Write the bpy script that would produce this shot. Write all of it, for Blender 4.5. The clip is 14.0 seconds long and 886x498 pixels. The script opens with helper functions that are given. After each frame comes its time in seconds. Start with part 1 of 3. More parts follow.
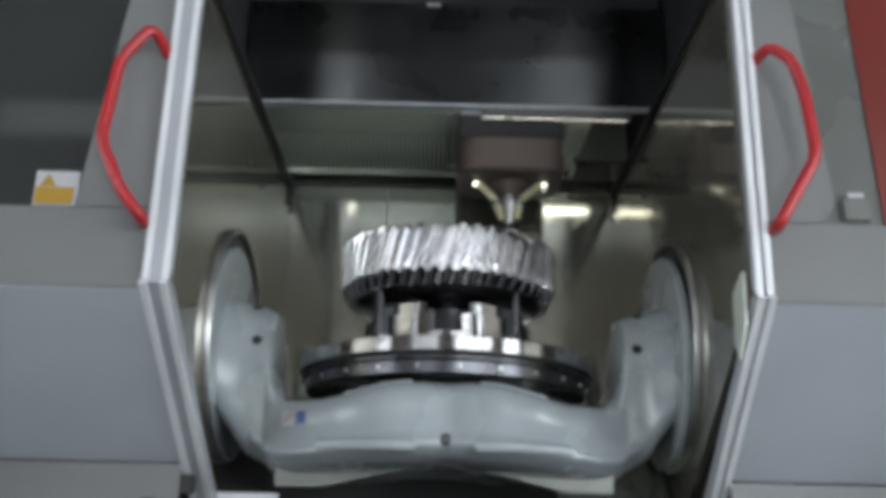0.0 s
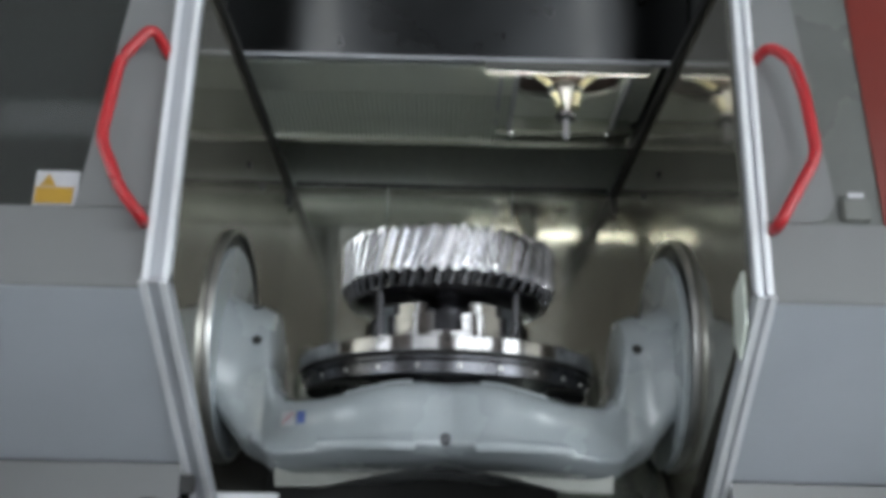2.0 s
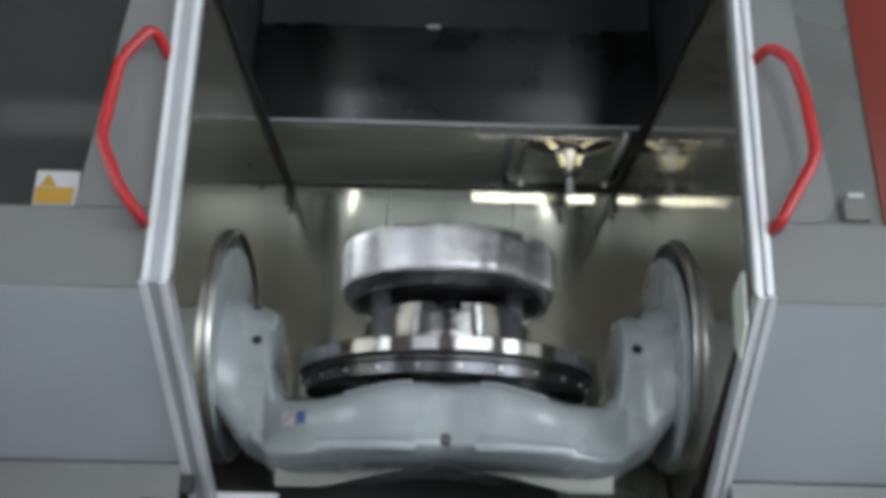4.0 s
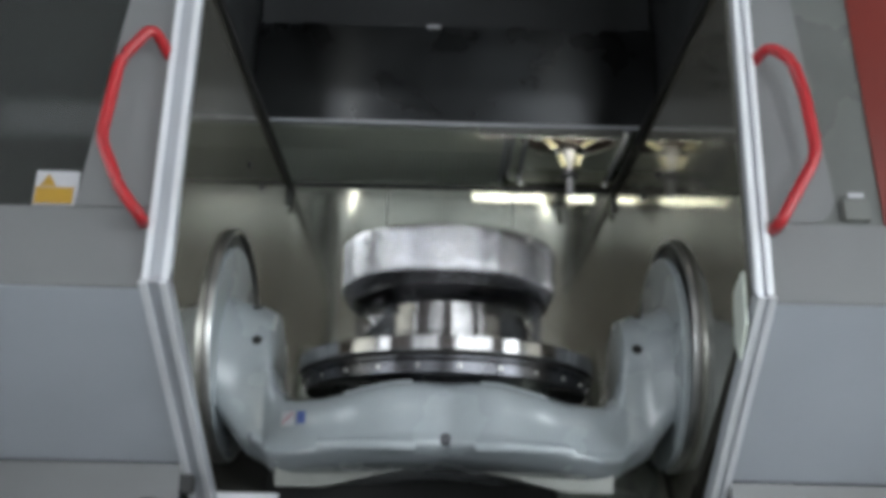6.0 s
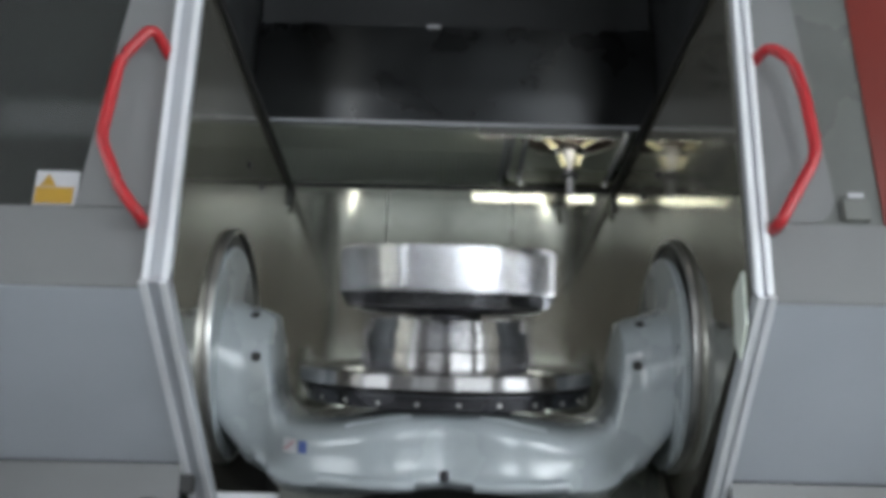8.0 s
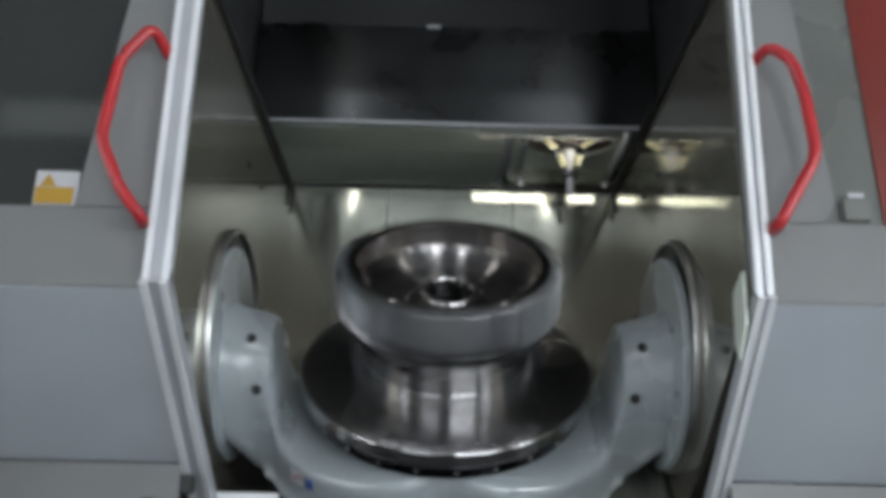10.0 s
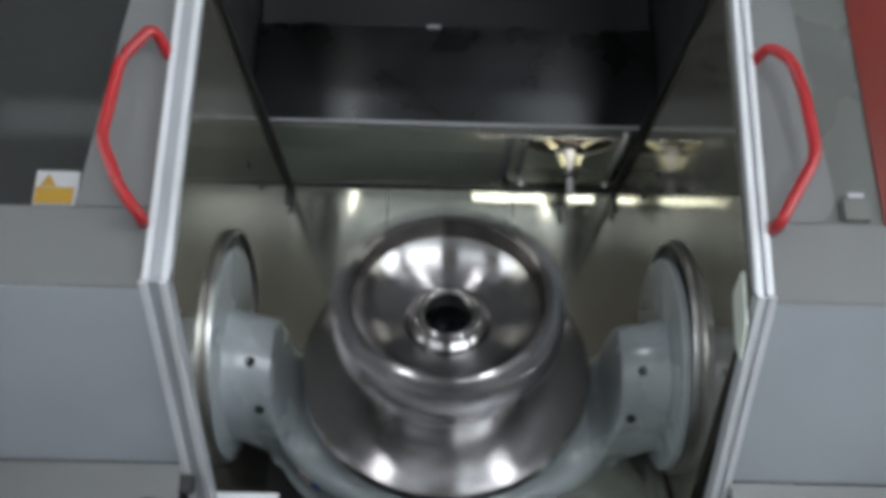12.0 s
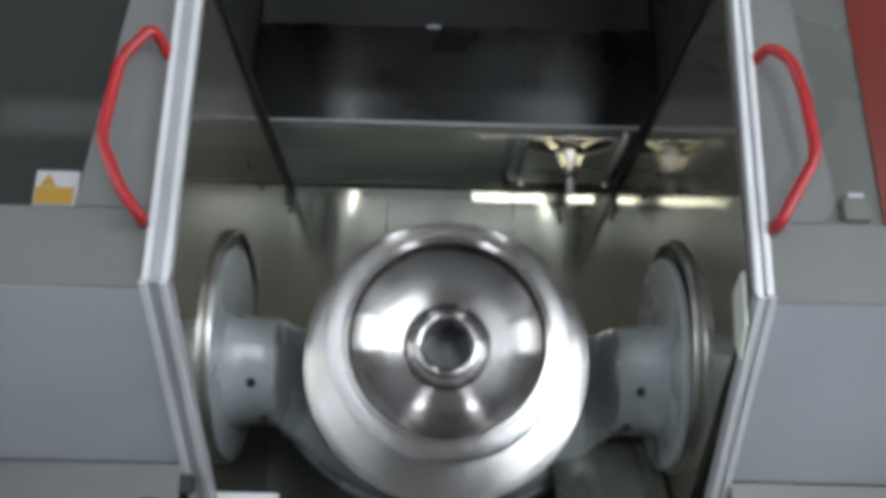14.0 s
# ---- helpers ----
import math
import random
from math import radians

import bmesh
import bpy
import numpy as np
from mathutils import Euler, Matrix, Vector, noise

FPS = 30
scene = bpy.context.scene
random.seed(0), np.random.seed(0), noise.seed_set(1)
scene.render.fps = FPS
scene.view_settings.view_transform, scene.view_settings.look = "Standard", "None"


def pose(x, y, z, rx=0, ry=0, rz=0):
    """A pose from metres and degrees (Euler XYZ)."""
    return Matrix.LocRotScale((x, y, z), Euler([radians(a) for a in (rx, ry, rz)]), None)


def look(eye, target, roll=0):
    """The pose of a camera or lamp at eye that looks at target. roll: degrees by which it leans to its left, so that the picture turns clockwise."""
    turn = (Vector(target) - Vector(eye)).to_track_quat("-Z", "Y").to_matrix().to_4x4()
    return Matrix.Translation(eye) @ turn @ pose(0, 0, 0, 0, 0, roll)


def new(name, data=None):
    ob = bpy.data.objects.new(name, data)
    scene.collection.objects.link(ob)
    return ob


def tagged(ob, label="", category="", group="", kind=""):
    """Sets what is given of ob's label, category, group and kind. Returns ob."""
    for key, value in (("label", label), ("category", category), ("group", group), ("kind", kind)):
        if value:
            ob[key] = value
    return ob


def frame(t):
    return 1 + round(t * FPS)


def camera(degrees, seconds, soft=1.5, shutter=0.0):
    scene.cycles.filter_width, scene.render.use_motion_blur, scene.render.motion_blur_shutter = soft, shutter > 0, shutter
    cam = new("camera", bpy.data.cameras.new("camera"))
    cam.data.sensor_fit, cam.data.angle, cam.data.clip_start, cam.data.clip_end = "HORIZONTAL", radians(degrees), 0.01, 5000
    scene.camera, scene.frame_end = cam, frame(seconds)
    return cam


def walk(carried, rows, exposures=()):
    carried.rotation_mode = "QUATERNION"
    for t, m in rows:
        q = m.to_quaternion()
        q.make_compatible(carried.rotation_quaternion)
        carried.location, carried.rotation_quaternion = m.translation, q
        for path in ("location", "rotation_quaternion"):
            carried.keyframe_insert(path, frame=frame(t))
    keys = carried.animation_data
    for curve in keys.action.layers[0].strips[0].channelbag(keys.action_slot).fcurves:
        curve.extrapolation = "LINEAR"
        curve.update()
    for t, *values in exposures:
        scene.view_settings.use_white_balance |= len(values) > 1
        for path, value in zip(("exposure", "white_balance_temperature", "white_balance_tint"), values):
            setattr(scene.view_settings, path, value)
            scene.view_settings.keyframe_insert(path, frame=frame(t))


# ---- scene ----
# ---- camera ----
cam = camera(50.0, 14.0, soft=5.2, shutter=0.5)
EYE = Vector((-0.025, 0.0, 0.65))
AIM = EYE + Vector((0.0, math.cos(radians(18)), math.sin(radians(18))))
STAND = look(EYE, AIM, 1.4)
walk(cam, [(0.0, STAND), (14.0, STAND)])

# ---- light ----
world = bpy.data.worlds.new("hall_air")
scene.world = world
world.use_nodes = True
world.node_tree.nodes["Background"].inputs[0].default_value = (0.55, 0.62, 0.70, 1)
world.node_tree.nodes["Background"].inputs[1].default_value = 0.05
scene.view_settings.exposure = -0.35


def area_lamp(name, at, to, sx, sy, watts, color):
    data = bpy.data.lights.new(name, "AREA")
    data.shape, data.size, data.size_y, data.energy, data.color = "RECTANGLE", sx, sy, watts, color
    ob = new(name, data)
    ob.matrix_world = look(at, to)
    return ob


# slim work lights behind the uprights of the door opening
for side in (-1, 1):
    area_lamp("work_light", (0.45 * side, 1.83, 2.36), (0.10 * side, 2.75, 1.45), 0.022, 0.26, 0.20, (1.0, 0.98, 0.90))
# two square bay lights under the roof of the hall
for x in (-1.12, 1.12):
    area_lamp("bay_light", (x, -2.85, 4.6), (x, -2.85, 0.0), 0.40, 0.40, 30.0, (0.95, 0.97, 1.0))


# ---- materials ----
def material(name, color, rough=0.5, metal=0.0, grain=40.0, spread=0.12, bump=0.05, stretch=(1, 1, 1), coat=0.0, wear=0.10):
    """A surface with fine grain, broad stains and a little relief."""
    m = bpy.data.materials.new(name)
    m.use_nodes = True
    nt = m.node_tree
    b = nt.nodes["Principled BSDF"]
    co = nt.nodes.new("ShaderNodeTexCoord")
    mp = nt.nodes.new("ShaderNodeMapping")
    mp.inputs["Scale"].default_value = stretch
    nt.links.new(co.outputs["Object"], mp.inputs["Vector"])
    fine = nt.nodes.new("ShaderNodeTexNoise")
    fine.inputs["Scale"].default_value, fine.inputs["Detail"].default_value = grain, 6
    nt.links.new(mp.outputs["Vector"], fine.inputs["Vector"])
    broad = nt.nodes.new("ShaderNodeTexNoise")
    broad.inputs["Scale"].default_value, broad.inputs["Detail"].default_value = 5.0, 4
    nt.links.new(co.outputs["Object"], broad.inputs["Vector"])
    ramp = nt.nodes.new("ShaderNodeMapRange")
    ramp.inputs["To Min"].default_value, ramp.inputs["To Max"].default_value = 1 - spread, 1 + spread
    nt.links.new(fine.outputs["Fac"], ramp.inputs["Value"])
    ramp2 = nt.nodes.new("ShaderNodeMapRange")
    ramp2.inputs["From Min"].default_value, ramp2.inputs["From Max"].default_value = 0.3, 0.7
    ramp2.inputs["To Min"].default_value, ramp2.inputs["To Max"].default_value = 1 - wear, 1 + wear * 0.5
    nt.links.new(broad.outputs["Fac"], ramp2.inputs["Value"])
    mul = nt.nodes.new("ShaderNodeMath")
    mul.operation = "MULTIPLY"
    nt.links.new(ramp.outputs[0], mul.inputs[0])
    nt.links.new(ramp2.outputs[0], mul.inputs[1])
    tint = nt.nodes.new("ShaderNodeVectorMath")
    tint.operation = "SCALE"
    tint.inputs[0].default_value = color
    nt.links.new(mul.outputs[0], tint.inputs["Scale"])
    nt.links.new(tint.outputs[0], b.inputs["Base Color"])
    rr = nt.nodes.new("ShaderNodeMapRange")
    rr.inputs["From Min"].default_value, rr.inputs["From Max"].default_value = 0.3, 0.7
    rr.inputs["To Min"].default_value, rr.inputs["To Max"].default_value = rough * 0.8, min(1, rough * 1.2)
    nt.links.new(broad.outputs["Fac"], rr.inputs["Value"])
    nt.links.new(rr.outputs[0], b.inputs["Roughness"])
    b.inputs["Metallic"].default_value = metal
    b.inputs["Coat Weight"].default_value = coat
    if bump:
        bp = nt.nodes.new("ShaderNodeBump")
        bp.inputs["Strength"].default_value, bp.inputs["Distance"].default_value = bump, 0.002
        nt.links.new(fine.outputs["Fac"], bp.inputs["Height"])
        nt.links.new(bp.outputs["Normal"], b.inputs["Normal"])
    return m


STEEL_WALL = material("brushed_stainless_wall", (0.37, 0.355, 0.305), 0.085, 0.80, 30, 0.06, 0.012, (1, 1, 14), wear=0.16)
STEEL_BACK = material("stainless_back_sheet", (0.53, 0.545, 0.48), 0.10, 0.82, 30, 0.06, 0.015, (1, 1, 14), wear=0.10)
STEEL_COVER = material("brushed_dark_cover", (0.072, 0.076, 0.080), 0.30, 1.0, 40, 0.10, 0.03, (1, 1, 20), wear=0.10)

BELLOWS = material("grey_bellows_cloth", (0.62, 0.66, 0.60), 0.34, 0.2, 60, 0.06, 0.03, wear=0.03)
MACHINED = material("turned_steel", (0.50, 0.49, 0.495), 0.21, 1.0, 80, 0.08, 0.02, (1, 1, 6))
GEAR_STEEL = material("ground_gear_steel", (0.86, 0.86, 0.88), 0.20, 1.0, 80, 0.08, 0.04)
# darker steels; the shade under the gear is put into these colours
TOOTH_END = material("shaded_tooth_ends", (0.14, 0.14, 0.15), 0.16, 1.0, 80, 0.15, 0.05)
DARK_STEEL = material("dark_steel_and_shade", (0.10, 0.10, 0.11), 0.28, 1.0, 80, 0.15, 0.05)
CAST_GREY = material("blue_grey_machine_paint", (0.335, 0.37, 0.39), 0.26, 0.0, 90, 0.05, 0.02, coat=0.5)
CAST_GREY.node_tree.nodes["Principled BSDF"].inputs["Coat Roughness"].default_value = 0.10
PANEL_GREY = material("light_grey_powder_coat", (0.170, 0.172, 0.175), 0.45, 0.0, 220, 0.04, 0.10, wear=0.05)
PANEL_BLUE = material("mid_grey_powder_coat", (0.40, 0.425, 0.465), 0.45, 0.0, 220, 0.04, 0.10, wear=0.05)
ALU = material("anodised_aluminium", (0.80, 0.81, 0.84), 0.42, 0.25, 90, 0.05, 0.05, (1, 1, 0.1))
RED = material("red_plastic", (0.43, 0.014, 0.020), 0.35, 0.0, 120, 0.06, 0.05, coat=0.2)
RED_PANEL = material("red_lacquered_sheet", (0.145, 0.014, 0.008), 0.4, 0.0, 120, 0.06, 0.04)
RUBBER = material("black_rubber", (0.02, 0.02, 0.02), 0.55, 0.0, 120, 0.1, 0.1)
# DARK_BOX: dark inner parts, and painted shade low on the back wall
DARK_BOX = material("dark_paint_and_shade", (0.035, 0.037, 0.04), 0.5, 0.0, 60, 0.1, 0.05)
BROWN = material("oiled_spindle_sleeve", (0.16, 0.125, 0.115), 0.55, 0.35, 60, 0.1, 0.05, (1, 1, 10))
YELLOW = material("pale_yellow_coolant_pipe", (0.74, 0.70, 0.46), 0.30, 0.0, 60, 0.1, 0.05)
CHROME = material("polished_fitting", (0.85, 0.85, 0.84), 0.12, 1.0, 60, 0.05, 0.02)
WHITE = material("white_label", (0.50, 0.50, 0.53), 0.5, 0.0, 60, 0.03, 0.0)
BLUE_LABEL = material("blue_label", (0.05, 0.09, 0.30), 0.5, 0.0, 60, 0.03, 0.0)
ORANGE = material("amber_label", (0.40, 0.23, 0.02), 0.5, 0.0, 60, 0.08, 0.0)
CONCRETE = material("hall_concrete", (0.33, 0.34, 0.34), 0.55, 0.0, 12, 0.12, 0.1)
HALL_WALL = material("hall_wall_paint", (0.16, 0.135, 0.12), 0.7, 0.0, 12, 0.06, 0.05)
HALL_ROOF = material("hall_roof_sheet", (0.055, 0.055, 0.058), 0.7, 0.0, 12, 0.06, 0.05)


def brushed(m, amount, axis="Z"):
    """Fine grooves that run round the axis, as turning or brushing leaves them."""
    t = m.node_tree.nodes.new("ShaderNodeTangent")
    t.direction_type, t.axis = "RADIAL", axis
    m.node_tree.links.new(t.outputs[0], m.node_tree.nodes["Principled BSDF"].inputs["Tangent"])
    m.node_tree.nodes["Principled BSDF"].inputs["Anisotropic"].default_value = amount
    m.node_tree.nodes["Principled BSDF"].inputs["Anisotropic Rotation"].default_value = 0.25


brushed(STEEL_COVER, 0.8)
brushed(STEEL_BACK, 0.6)
brushed(MACHINED, 1.0)
brushed(GEAR_STEEL, 0.8)
DULL_SHEET = material("dull_galvanised_sheet", (0.15, 0.155, 0.145), 0.42, 0.3, 60, 0.08, 0.05)
PAN_SHEET = material("oily_pan_sheet", (0.18, 0.185, 0.17), 0.36, 0.2, 60, 0.12, 0.05)
# steel darkened in its base colour to paint a dark reflection
RIM_FACE = material("rim_dark_reflection", (0.20, 0.185, 0.18), 0.22, 1.0, 80, 0.12, 0.03)
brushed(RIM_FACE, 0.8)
UPPER_BACK = material("grey_green_sheet", (0.74, 0.79, 0.72), 0.34, 0.1, 40, 0.08, 0.05)
PROFILE = material("matt_aluminium", (0.50, 0.52, 0.56), 0.45, 0.3, 90, 0.05, 0.05)
RIM_STEEL = material("dull_steel_rim", (0.52, 0.52, 0.51), 0.38, 1.0, 90, 0.10, 0.05)


def glass(name, color, alpha):
    m = bpy.data.materials.new(name)
    m.use_nodes = True
    b = m.node_tree.nodes["Principled BSDF"]
    b.inputs["Base Color"].default_value = (*color, 1)
    b.inputs["Roughness"].default_value = 0.05
    b.inputs["Transmission Weight"].default_value = alpha
    b.inputs["IOR"].default_value = 1.45
    return m


GLASS = glass("tinted_safety_glass", (0.34, 0.36, 0.35), 0.9)
SMOKED = material("smoked_cover_plate", (0.125, 0.13, 0.123), 0.30, 0.0, 90, 0.06, 0.04)
LIGHT_STRIP = bpy.data.materials.new("lit_lamp_strip")
LIGHT_STRIP.use_nodes = True
LIGHT_STRIP.node_tree.nodes["Principled BSDF"].inputs["Emission Color"].default_value = (1.0, 0.98, 0.88, 1)
LIGHT_STRIP.node_tree.nodes["Principled BSDF"].inputs["Emission Strength"].default_value = 26.0


SPOT_GLOW = LIGHT_STRIP.copy()
SPOT_GLOW.name = "lit_spot_lens"
SPOT_GLOW.node_tree.nodes["Principled BSDF"].inputs["Emission Strength"].default_value = 5.0


# ---- mesh helpers ----
def mesh_object(name, bm, mat, parent=None, smooth=False, label=""):
    bmesh.ops.recalc_face_normals(bm, faces=bm.faces)
    me = bpy.data.meshes.new(name)
    bm.to_mesh(me)
    bm.free()
    me.materials.append(mat)
    if smooth:
        for p in me.polygons:
            p.use_smooth = True
        me.set_sharp_from_angle(angle=radians(18 if mat is MACHINED else 38))
    ob = new(name, me)
    if parent:
        ob.parent = parent
    if label:
        tagged(ob, label)
    return ob


def part(name, bm, mat, parent, label="", smooth=True):
    return mesh_object(name, bm, mat, parent, smooth, label)


def thing(name, at, label, category, group="", kind=""):
    ob = new(name)
    ob.location = at
    ob.empty_display_size = 0.05
    return tagged(ob, label, category, group, kind)


def box(x0, x1, y0, y1, z0, z1, bevel=0.0, bm=None, turn=None):
    bm = bm or bmesh.new()
    made = bmesh.ops.create_cube(bm, size=1.0)["verts"]
    for v in made:
        v.co = Vector(((x0 + x1) / 2 + v.co.x * (x1 - x0), (y0 + y1) / 2 + v.co.y * (y1 - y0), (z0 + z1) / 2 + v.co.z * (z1 - z0)))
    if bevel:
        edges = list({e for v in made for e in v.link_edges})
        bmesh.ops.bevel(bm, geom=edges, offset=bevel, segments=2, affect="EDGES")
    return bm


def lathe(profile, n=96, bm=None):
    """A turned solid from (radius, height) pairs round z; a closed ring where the ends have a radius."""
    bm = bm or bmesh.new()
    rings = []
    for r, h in profile:
        if r < 1e-5:
            rings.append([bm.verts.new((0, 0, h))])
        else:
            rings.append([bm.verts.new((r * math.cos(2 * math.pi * i / n), r * math.sin(2 * math.pi * i / n), h)) for i in range(n)])
    for a, b in zip(rings, rings[1:]):
        for i in range(n):
            j = (i + 1) % n
            if len(a) == 1 and len(b) == 1:
                continue
            if len(a) == 1:
                bm.faces.new((a[0], b[i], b[j]))
            elif len(b) == 1:
                bm.faces.new((a[i], a[j], b[0]))
            else:
                bm.faces.new((a[i], a[j], b[j], b[i]))
    return bm


def tube(points, radius, n=10, bm=None):
    """A round bar along points, with capped ends."""
    bm = bm or bmesh.new()
    pts = [Vector(p) for p in points]
    rings = []
    for i, p in enumerate(pts):
        d = (pts[min(i + 1, len(pts) - 1)] - pts[max(i - 1, 0)]).normalized()
        side = d.cross(Vector((0, 0, 1)) if abs(d.z) < 0.9 else Vector((0, 1, 0))).normalized()
        up = side.cross(d)
        rings.append([bm.verts.new(p + radius * (math.cos(2 * math.pi * k / n) * side + math.sin(2 * math.pi * k / n) * up)) for k in range(n)])
    for a, b in zip(rings, rings[1:]):
        for k in range(n):
            bm.faces.new((a[k], a[(k + 1) % n], b[(k + 1) % n], b[k]))
    bm.faces.new(rings[0][::-1])
    bm.faces.new(rings[-1])
    return bm


def rounded(points, r=0.03, steps=5):
    """The same broken line with rounded corners."""
    pts = [Vector(p) for p in points]
    out = [pts[0]]
    for a, b, c in zip(pts, pts[1:], pts[2:]):
        p = b + (a - b).normalized() * r
        q = b + (c - b).normalized() * r
        out += [(1 - s) ** 2 * p + 2 * s * (1 - s) * b + s * s * q for s in [k / steps for k in range(steps + 1)]]
    return out + [pts[-1]]


def slab(outline, axis, lo, hi, bm=None):
    """A flat plate: an outline of two coordinates, pushed along the axis from lo to hi."""
    bm = bm or bmesh.new()

    def put(a, b, w):
        return {"x": (w, a, b), "y": (a, w, b), "z": (a, b, w)}[axis]
    low = [bm.verts.new(put(a, b, lo)) for a, b in outline]
    high = [bm.verts.new(put(a, b, hi)) for a, b in outline]
    bm.faces.new(low[::-1])
    bm.faces.new(high)
    for i in range(len(outline)):
        j = (i + 1) % len(outline)
        bm.faces.new((low[i], low[j], high[j], high[i]))
    return bm


def structure(name, bm, mat, label, category, smooth=False):
    return tagged(mesh_object(name, bm, mat, None, smooth), label, category, kind="structure")


# ---- the hall ----
structure("floor", box(-6, 6, -5, 7, -0.1, 0.0), CONCRETE, "grey sealed concrete floor of the workshop", "floor")
structure("ceiling", box(-6, 6, -5, 7, 4.9, 5.0), HALL_ROOF, "dark sheet roof of the workshop", "ceiling")
structure("wall_south", box(-6, 6, -5.1, -5.0, 0.004, 4.896), HALL_WALL, "brownish painted workshop wall", "wall")
structure("wall_north", box(-6, 6, 7.0, 7.1, 0.004, 4.896), HALL_WALL, "brownish painted workshop wall", "wall")
structure("wall_west", box(-6.1, -6.0, -5, 7, 0.004, 4.896), HALL_WALL, "brownish painted workshop wall", "wall")
structure("wall_east", box(6.0, 6.1, -5, 7, 0.004, 4.896), HALL_WALL, "brownish painted workshop wall", "wall")

def daylight(strength):
    m = bpy.data.materials.new("daylight_in_frosted_panes")
    m.use_nodes = True
    b = m.node_tree.nodes["Principled BSDF"]
    b.inputs["Base Color"].default_value = (0.7, 0.75, 0.8, 1)
    b.inputs["Emission Color"].default_value = (0.89, 0.95, 0.98, 1)
    b.inputs["Emission Strength"].default_value = strength
    return m


def hall_window(name, x0, x1, z0, z1, cols, panes):
    """A steel window of frosted panes in the hall's south wall."""
    ob = tagged(new(name), "unseen frosted daylight window in the workshop wall", "window", kind="structure")
    ob.location = (x0, -4.995, z0)
    w, h = (x1 - x0) / cols, z1 - z0
    for k in range(cols):
        part("pane", box(k * w + 0.05, (k + 1) * w - 0.05, 0.0, 0.01, 0.05, h - 0.05), panes, ob, smooth=False)
    for k in range(cols + 1):
        part("mullion", box(k * w - 0.05, k * w + 0.05, 0.0, 0.06, 0.0, h, 0.004), PROFILE, ob, smooth=False)
    for z in (0.0, h - 0.05):
        for k in range(cols):
            part("rail", box(k * w + 0.05, (k + 1) * w - 0.05, 0.002, 0.05, z, z + 0.05), PROFILE, ob, smooth=False)
    return ob


hall_window("window_1", -3.4, -0.8, 0.4, 2.7, 3, daylight(2.4))
hall_window("window_2", 0.75, 4.6, 0.2, 2.5, 4, daylight(9.4))
# unseen band of small panes under the roof, added for the back sheets' pale reflection
hall_window("fill_window_5", -4.4, 4.4, 4.40, 4.85, 8, daylight(0.8))
# unseen windows added on the hall's long sides to brighten the outer panels
for name, x, turn, bright in (("fill_window_3", -5.995, -90, 7.0), ("fill_window_4", 5.995, 90, 12.5)):
    ob = hall_window(name, 0.0, 4.4, 0.25, 2.9, 4, daylight(bright))
    ob.matrix_world = pose(x, 0.1 if turn < 0 else -4.3, 0.25, 0, 0, turn)

# ---- the machine's shell ----
WX = 0.555          # inner face of the side walls
BACK = 3.06         # lower back sheet
SILL = 1.845        # top of the side walls
for side, name in ((-1, "wall_left"), (1, "wall_right")):
    outline = [(1.735, 1.125), (1.735, SILL), (3.44, SILL), (3.44, 0.55), (2.30, 0.55), (2.30, 0.755)]
    x0, x1 = sorted((WX * side, (WX + 0.025) * side))
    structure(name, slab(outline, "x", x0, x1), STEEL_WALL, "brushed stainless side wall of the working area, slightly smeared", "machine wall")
back_wall = tagged(new("wall_back"), "three glossy stainless back sheets of the working area", "machine wall", kind="structure")
back_wall.matrix_world = pose(0, BACK, 1.86, 0.0)
for x0, x1 in ((-0.5545, -0.222), (-0.218, 0.208), (0.212, 0.5545)):
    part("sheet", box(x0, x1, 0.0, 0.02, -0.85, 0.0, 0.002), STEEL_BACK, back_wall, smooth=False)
# made-up sheet; its dark colour paints the shade low behind the cradle
structure("back_foot_shade", box(-0.5545, 0.5545, 3.046, 3.066, 0.50, 1.006), DARK_BOX, "added dark sheet that paints the shade at the foot of the back wall", "machine wall")
upper_sheet = structure("wall_back_upper", box(-0.66, 0.66, 0.0, 0.02, -0.05, 0.86), UPPER_BACK, "pale green-grey upper back sheet behind the gantry", "machine wall")
upper_sheet.matrix_world = pose(0, 3.29, 1.86, 0.0)
for side, name in ((-1, "trim_left"), (1, "trim_right")):
    x0, x1 = sorted((0.541 * side, 0.5535 * side))
    structure(name, box(x0, x1, 1.80, 3.05, 1.836, 1.858, 0.003), RUBBER, "black rubber lip along the top of the side wall", "trim")
    x0, x1 = sorted((0.546 * side, 0.5535 * side))
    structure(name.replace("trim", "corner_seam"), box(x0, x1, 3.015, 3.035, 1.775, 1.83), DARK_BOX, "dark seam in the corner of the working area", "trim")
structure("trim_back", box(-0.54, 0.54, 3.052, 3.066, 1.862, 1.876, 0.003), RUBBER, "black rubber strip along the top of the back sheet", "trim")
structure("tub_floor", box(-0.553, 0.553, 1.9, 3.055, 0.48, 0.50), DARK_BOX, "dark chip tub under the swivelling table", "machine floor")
# header and roof are out of view, added to block light from above
structure("wall_header", box(-0.9, 0.9, 1.752, 1.775, 2.55, 2.755), UPPER_BACK, "unseen pale header added above the door opening to shape the light", "machine wall")
structure("roof", box(-0.9, 0.9, 1.72, 3.45, 2.76, 2.80), DULL_SHEET, "unseen dull sheet roof added to keep hall light out of the working area", "machine roof")
